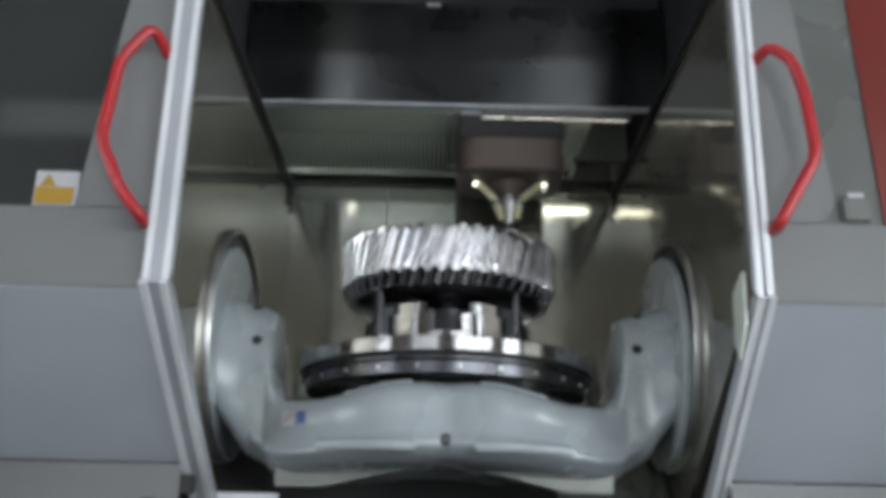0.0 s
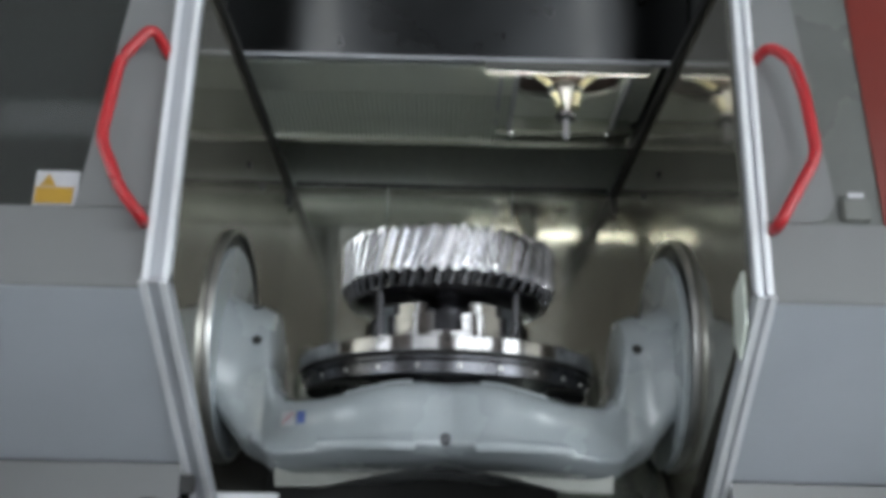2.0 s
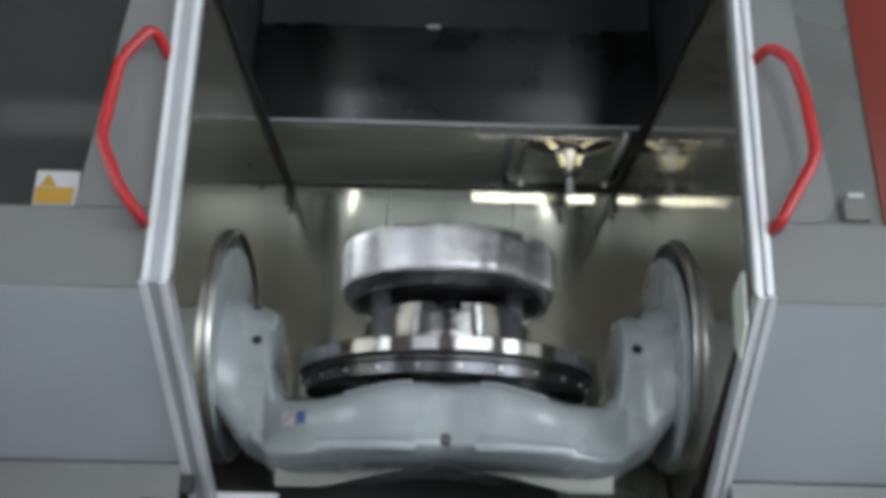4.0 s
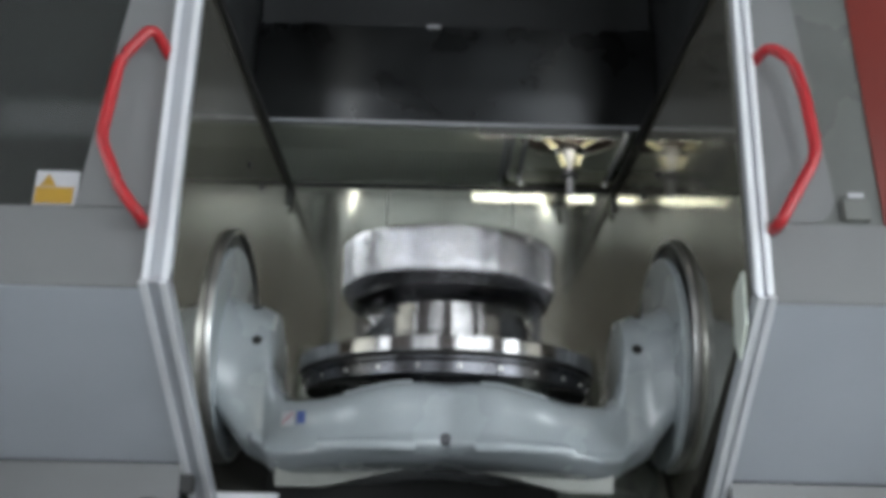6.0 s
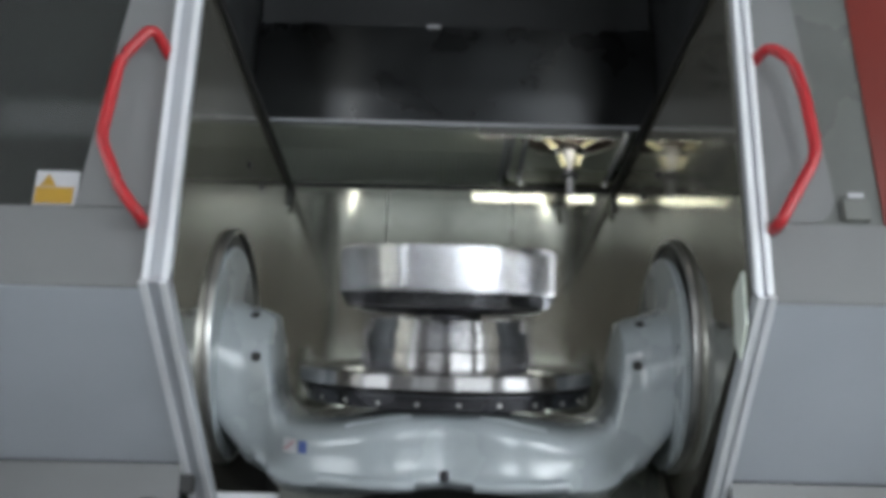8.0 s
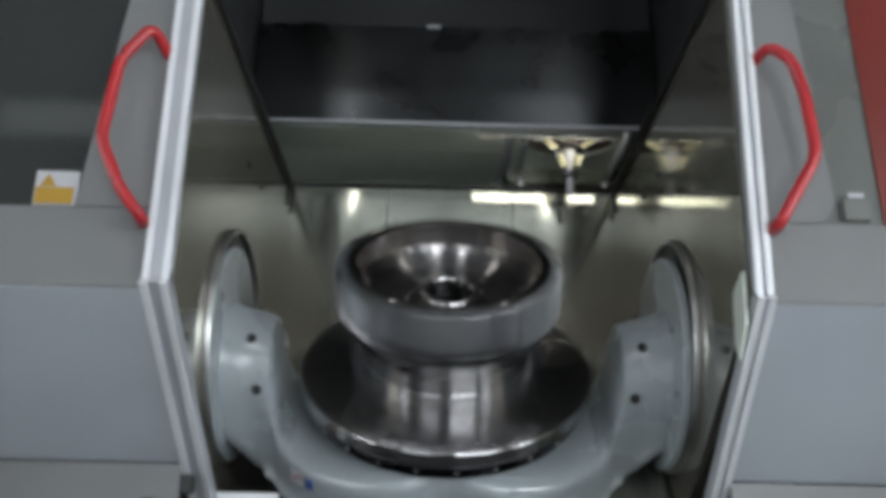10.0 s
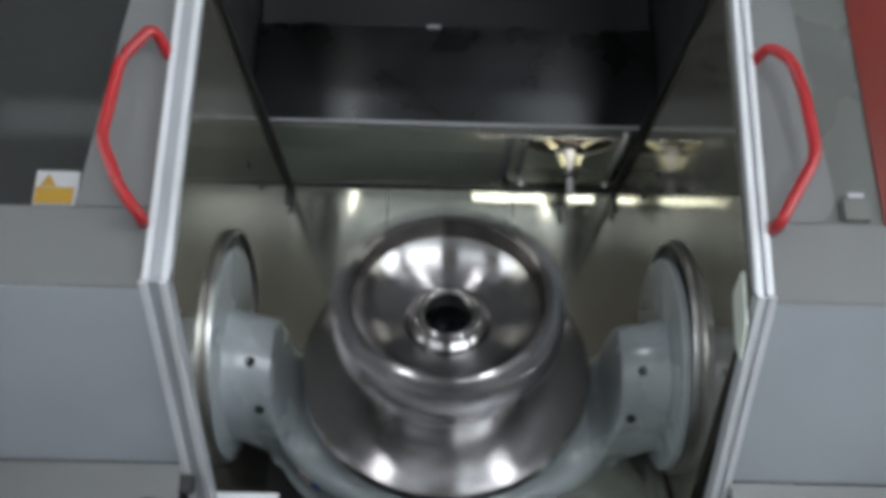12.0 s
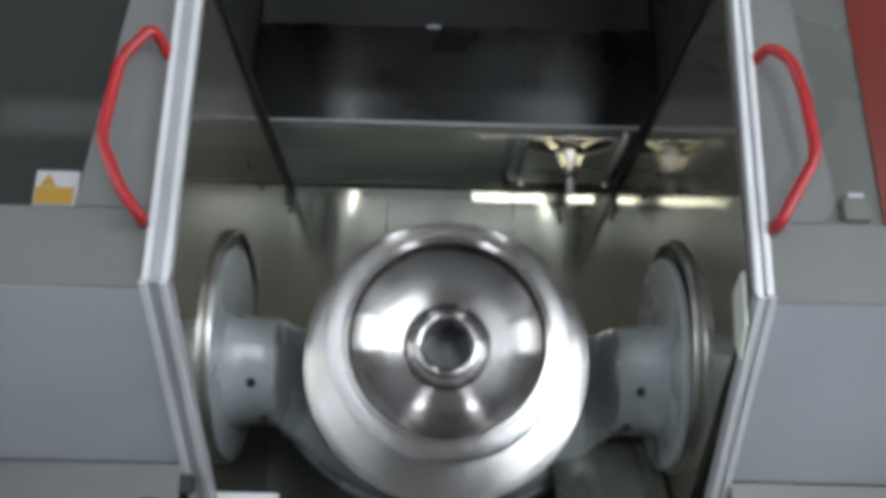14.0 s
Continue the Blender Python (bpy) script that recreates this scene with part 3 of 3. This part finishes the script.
def spindle():
    """Its own zero is the middle of the nozzle ring."""
    ob = thing("milling_spindle", (0, 0, 0), "spindle with pale yellow coolant nozzles and a measuring probe", "spindle")
    bm = lathe([(0.0, 0.008), (0.93, 0.008), (1.0, 0.018), (1.0, 0.50), (0.0, 0.50)], 72)
    for v in bm.verts:   # a block with well rounded corners
        c, q = v.co.x, v.co.y
        d = max(1e-6, (abs(c) ** 5 + abs(q) ** 5) ** 0.2)
        f = math.hypot(c, q) / d
        v.co.x, v.co.y = 0.163 * c * f, 0.128 * q * f
    part("sleeve", bm, BROWN, ob, "brownish oiled spindle sleeve")
    # no hollow here: a thin black plate paints the recess's shade
    part("head_recess_shade", box(-0.159, 0.159, -0.1305, -0.126, 0.115, 0.188, 0.001), RUBBER, ob, "dark plate that paints the shade of a recess above the sleeve", smooth=False)
    part("head_band", box(-0.160, 0.160, -0.1325, -0.126, 0.189, 0.220, 0.002), PROFILE, ob, "pale metal band round the spindle head", smooth=False)
    part("nose", lathe([(0.0, 0.0075), (0.060, 0.0075), (0.056, -0.004), (0.045, -0.03), (0.0, -0.03)], 48), BROWN, ob)
    part("tool_holder", lathe([(0.0, -0.031), (0.034, -0.031), (0.036, -0.050), (0.030, -0.058), (0.030, -0.078), (0.022, -0.10), (0.020, -0.125), (0.0, -0.125)], 40), RIM_STEEL, ob)
    part("collar", lathe([(0.0, -0.126), (0.027, -0.126), (0.030, -0.129), (0.030, -0.140), (0.0, -0.140)], 32), DARK_STEEL, ob)
    part("probe", lathe([(0.0, -0.1405), (0.010, -0.1405), (0.010, -0.185), (0.006, -0.203), (0.0, -0.205)], 20), WHITE, ob, "bright probe pin")
    for side in (-1, 1):
        knee = (0.046 if side < 0 else 0.034) * side
        part("coolant_pipe", tube(rounded([(0.100 * side, -0.015, 0.010), (knee, -0.034, -0.052), (0.022 * side, -0.034, -0.118)], 0.02), 0.0115, 12), YELLOW, ob)
        part("pipe_clamp", tube([(knee * 0.94, -0.034, -0.056), (knee * 0.86, -0.034, -0.074)], 0.0155, 14), CHROME, ob, "polished pipe clamp")
        bm = lathe([(0.0, -0.012), (0.014, -0.010), (0.015, 0.004), (0.012, 0.0075), (0.0, 0.0075)], 20)
        bm.transform(Matrix.Translation((0.107 * side, -0.015, 0.0)))
        part("nozzle", bm, CHROME, ob, "polished nozzle fitting")
        bm = lathe([(0.0, 0.002), (0.006, 0.002), (0.006, -0.002), (0.0, -0.003)], 20)
        bm.transform(Matrix.Translation((0.107 * side, -0.0305, 0.0)) @ Matrix.Rotation(radians(70), 4, "X"))
        part("spot_light", bm, SPOT_GLOW, ob, "small lit spot light")
    return ob


SPINDLE = spindle()


# ---- front of the machine ----
FY = 1.72
def front_side(side):
    s = side
    x_in, x_out = (-0.535, -0.585) if s < 0 else (0.560, 0.594)
    far = 1.30
    name = "sliding_door"
    ob = thing(name, (0, 0, 0), "open sliding door in pale grey with a red grip" if s < 0 else "open sliding door in pale grey with a red grip and a wide pane", "machine door", "machine doors")

    def px(a, b):
        return tuple(sorted((a, b)))
    # stile between the pane and the edge profile, wider towards its foot
    if s < 0:
        shape = [(x_out, 1.278), (x_out, 2.55), (-0.592, 2.55), (-0.737, 1.278)]
    else:
        bend = [(0.680 + 0.052 * math.sin(q), 1.330 - 0.052 * math.cos(q)) for q in [k * math.pi / 16 for k in range(9)]]
        shape = [(x_out, 2.55), (x_out, 1.278)] + bend + [(0.602, 2.55)]
    part("stile", slab(shape, "y", FY - 0.002, FY + 0.006), PANEL_GREY, ob, smooth=False)
    a, b = px(x_out, far * s)
    part("lower_panel", box(a, b, FY, FY + 0.03, 1.137, 1.2775, 0.002), PANEL_GREY, ob, smooth=False)
    a, b = px(0.60 * s, far * s)
    pane = part("pane", box(a, b, FY + 0.008, FY + 0.016, 1.279, 2.55), GLASS, ob, "dark tinted safety pane")
    if s < 0:
        part("warning_label", box(-0.822, -0.7375, FY + 0.0062, FY + 0.0078, 1.281, 1.352), WHITE, ob, "white warning label", smooth=False)
        part("warning_field", box(-0.819, -0.745, FY + 0.0045, FY + 0.0060, 1.284, 1.318), ORANGE, ob, "amber field of the label", smooth=False)
        part("warning_triangle", slab([(-0.812, 1.320), (-0.780, 1.320), (-0.796, 1.346)], "y", FY + 0.0045, FY + 0.0060), ORANGE, ob, smooth=False)
    else:
        part("backing", box(0.605, 0.84, FY + 0.0066, FY + 0.0076, 1.2785, 2.55), SMOKED, ob, "smoked grey cover before the pane", smooth=False)
        part("latch", box(0.745, 0.800, FY - 0.006, FY + 0.0064, 1.285, 1.33, 0.003), DULL_SHEET, ob, "dark latch block", smooth=False)
        part("latch_tag", box(0.757, 0.787, FY - 0.008, FY - 0.0065, 1.331, 1.341), WHITE, ob, "small white tag", smooth=False)
        part("red_panel", slab([(0.827, 1.279), (1.30, 1.279), (1.30, 2.55), (0.766, 2.55)], "y", FY + 0.002, FY + 0.0064), RED_PANEL, ob, "red lacquered panel", smooth=False)
    # red grip
    if s < 0:
        bend = ((-0.588, -0.002, 1.605), (-0.612, -0.058, 1.640), (-0.664, -0.066, 1.560), (-0.679, -0.066, 1.392), (-0.632, -0.060, 1.292), (-0.590, -0.050, 1.242), (-0.598, -0.002, 1.246))
    else:
        bend = ((0.598, -0.002, 1.625), (0.610, -0.058, 1.630), (0.650, -0.066, 1.597), (0.669, -0.066, 1.518), (0.680, -0.066, 1.393), (0.600, -0.054, 1.254), (0.606, -0.002, 1.262))
    pts = [(x, FY + d, z) for x, d, z in bend]
    part("grip", tube(rounded(pts, 0.025), 0.0115, 14), RED, ob, "bent red plastic grip")
    # profile along the opening's edge
    a, b = px(x_in, x_out)
    part("edge_profile", box(a, b, FY - 0.010, FY + 0.01, 1.127, 2.55, 0.002), PROFILE, ob, "grooved aluminium edge profile", smooth=False)
    for lip in (a, b - 0.013):
        part("lip", box(lip, lip + 0.013, FY - 0.020, FY - 0.0105, 1.127, 2.55, 0.003), ALU, ob, "bright lip of the profile", smooth=False)
    return ob


for side in (-1, 1):
    front_side(side)


def belly(side):
    s = side
    x_in, x_out = (-0.535, -0.585) if s < 0 else (0.560, 0.594)
    ob = thing("lower_casing", (0, 0, 0), "grey powder-coated lower casing that slopes inward", "casing", "lower casings")
    top, low = (FY - 0.02, 1.118), ((2.13, 0.835) if s < 0 else (2.06, 0.818))

    def plate(x0, x1, p, q, thick, bm=None):
        d = Vector((q[0] - p[0], q[1] - p[1])).normalized()
        nrm = Vector((-d.y, d.x)) * thick
        if nrm.x < 0:
            nrm = -nrm
        x0, x1 = sorted((x0, x1))
        return slab([p, q, (q[0] + nrm.x, q[1] + nrm.y), (p[0] + nrm.x, p[1] + nrm.y)], "x", x0, x1)
    part("ledge", box(*sorted((x_out, 1.30 * s)), FY - 0.022, FY + 0.028, 1.112, 1.136, 0.003), PANEL_GREY, ob, smooth=False)
    part("sloping_panel", plate(x_out, 1.30 * s, (FY - 0.018, 1.110), low, 0.02), PANEL_BLUE, ob, smooth=False)
    part("apron", box(*sorted((x_out, 1.30 * s)), low[0] - 0.008, low[0] + 0.01, 0.25, low[1] - 0.004), PANEL_GREY, ob, smooth=False)
    end = (low[0] + (low[0] - top[0]) * 0.45, low[1] + (low[1] - top[1]) * 0.45)
    part("edge_profile", plate(x_in, x_out, (top[0] - 0.002, top[1] + 0.004), end, 0.03), PROFILE, ob, "grooved aluminium edge profile", smooth=False)
    for lip in (min(x_in, x_out), max(x_in, x_out) - 0.013):
        part("lip", plate(lip, lip + 0.013, (top[0] - 0.012, top[1] + 0.000), (end[0] - 0.008, end[1] - 0.007), 0.0095), ALU, ob, "bright lip of the profile", smooth=False)
    return ob


for side in (-1, 1):
    belly(side)


# ---- small things of the working area ----
for side in (-1, 1):
    for y, z in ((2.385, 1.652), (2.572, 1.660)):
        ob = thing("wall_screw", (0.5548 * side, y, z), "dark round screw head in the stainless side wall", "screw", "wall screws")
        bm = lathe([(0.0, 0.006), (0.007, 0.006), (0.011, 0.003), (0.011, 0.0), (0.0, 0.0)], 20)
        bm.transform(Matrix.Rotation(radians(-90 * side), 4, "Y"))
        part("head", bm, DARK_STEEL, ob)
flange = thing("door_flange", (0.548, 1.74, 1.10), "pale angled door flange on the side wall", "flange")
part("sheet", slab([(0.0, 0.085), (0.062, 0.058), (0.075, -0.04), (0.055, -0.075), (0.0, -0.02)], "x", 0.0, 0.006), UPPER_BACK, flange, smooth=False)
buffer = thing("rubber_buffer", (-0.572, 2.135, 0.790), "small black rubber buffer on the lower casing", "buffer")
part("block", box(-0.018, 0.018, -0.012, 0.012, -0.02, 0.02, 0.004), RUBBER, buffer)
structure("sill_strip", box(-0.553, -0.40, 2.31, 2.325, 0.765, 0.785, 0.002), ALU, "pale sill strip at the front of the tub", "sill")
structure("chip_chute", slab([(2.32, 0.70), (2.56, 0.935), (2.56, 0.950), (2.31, 0.712)], "x", 0.27, 0.548), STEEL_BACK, "bright stainless chip chute beside the cradle", "chute")


def turned(tilt, spin=0.0):
    return Matrix.Translation(PIVOT) @ Matrix.Rotation(radians(tilt), 4, "X") @ Matrix.Rotation(radians(spin), 4, "Z") @ Matrix.Translation((0, 0, LIFT))


# ---- what moves ----
TILT = [(0.0, 0.0), (7.0, 0.0), (7.2, 2.0), (7.5, 7.0), (8.0, 14.0), (8.2, 16.9), (9.0, 28.6), (10.0, 43.2), (10.5, 50.2), (11.0, 56.2), (11.5, 62.2),
        (12.0, 68.2), (12.5, 74.1), (13.0, 80.0), (13.5, 86.0), (14.0, 92.0)]


def tilt_at(t):
    for (a, p), (b, q) in zip(TILT, TILT[1:]):
        if t <= b:
            return p + (q - p) * (t - a) / (b - a)
    return TILT[-1][1]


def spin_at(t):
    """Degrees turned: at rest at first, run up between 3.4 and 4.8 s, then steady."""
    top, a, b = 2100.0, 3.4, 4.8
    if t <= a:
        return 0.0
    if t <= b:
        return top * (t - a) ** 2 / (2 * (b - a))
    return top * ((b - a) / 2 + t - b)


def motions():
    times = [0.0, 1.0, 2.0, 3.0, 3.2, 3.4] + [3.4 + k / FPS for k in range(1, int(10.6 * FPS) + 1)]
    walk(CRADLE, [(t, turned(tilt_at(t))) for t in [0.0, 3.0, 6.0, 6.8] + [6.9 + 0.1 * k for k in range(72)]])
    walk(TABLE, [(t, pose(0, 0, 0) @ Matrix.Rotation(radians(spin_at(t)), 4, "Z")) for t in times])
    for ob in (FIXTURE, GEAR):
        walk(ob, [(t, turned(tilt_at(t), spin_at(t))) for t in times])
    ways = [(0.0, 2.634), (0.1, 2.585), (0.5, 2.408), (0.8, 2.352), (1.0, 2.347), (2.2, 2.347), (2.5, 2.434), (2.8, 2.60), (3.0, 2.713), (3.2, 2.762), (3.5, 2.766), (14.0, 2.766)]
    walk(GANTRY, [(t, pose(0, y, EDGE)) for t, y in ways])
    cross = [(0.0, 0.178), (0.1, 0.215), (0.5, 0.321), (0.8, 0.325), (1.0, 0.325), (2.2, 0.322), (2.5, 0.336), (2.8, 0.362), (3.0, 0.378), (3.2, 0.387), (3.5, 0.388), (14.0, 0.388)]
    walk(CARRIAGE, [(t, pose(x, 0, 0)) for t, x in cross])
    walk(SPINDLE, [(t, pose(x, y + 0.15, z)) for t, x, y, z in [(0.0, 0.178, 2.634, 1.762), (0.1, 0.215, 2.585, 1.763), (0.5, 0.3213, 2.408, 1.765), (0.8, 0.325, 2.352, 1.766), (1.0, 0.325, 2.347, 1.766), (1.22, 0.3235, 2.347, 1.768),
        (1.35, 0.323, 2.347, 1.82), (1.5, 0.3218, 2.347, 1.919), (1.7, 0.3218, 2.347, 1.998), (1.9, 0.3218, 2.347, 2.005), (2.2, 0.3218, 2.347, 2.005), (2.5, 0.336, 2.434, 2.0035),
        (2.8, 0.362, 2.60, 2.000), (3.0, 0.378, 2.713, 1.998), (3.2, 0.387, 2.762, 1.9975), (3.5, 0.388, 2.766, 1.997), (14.0, 0.388, 2.766, 1.997)]])


motions()
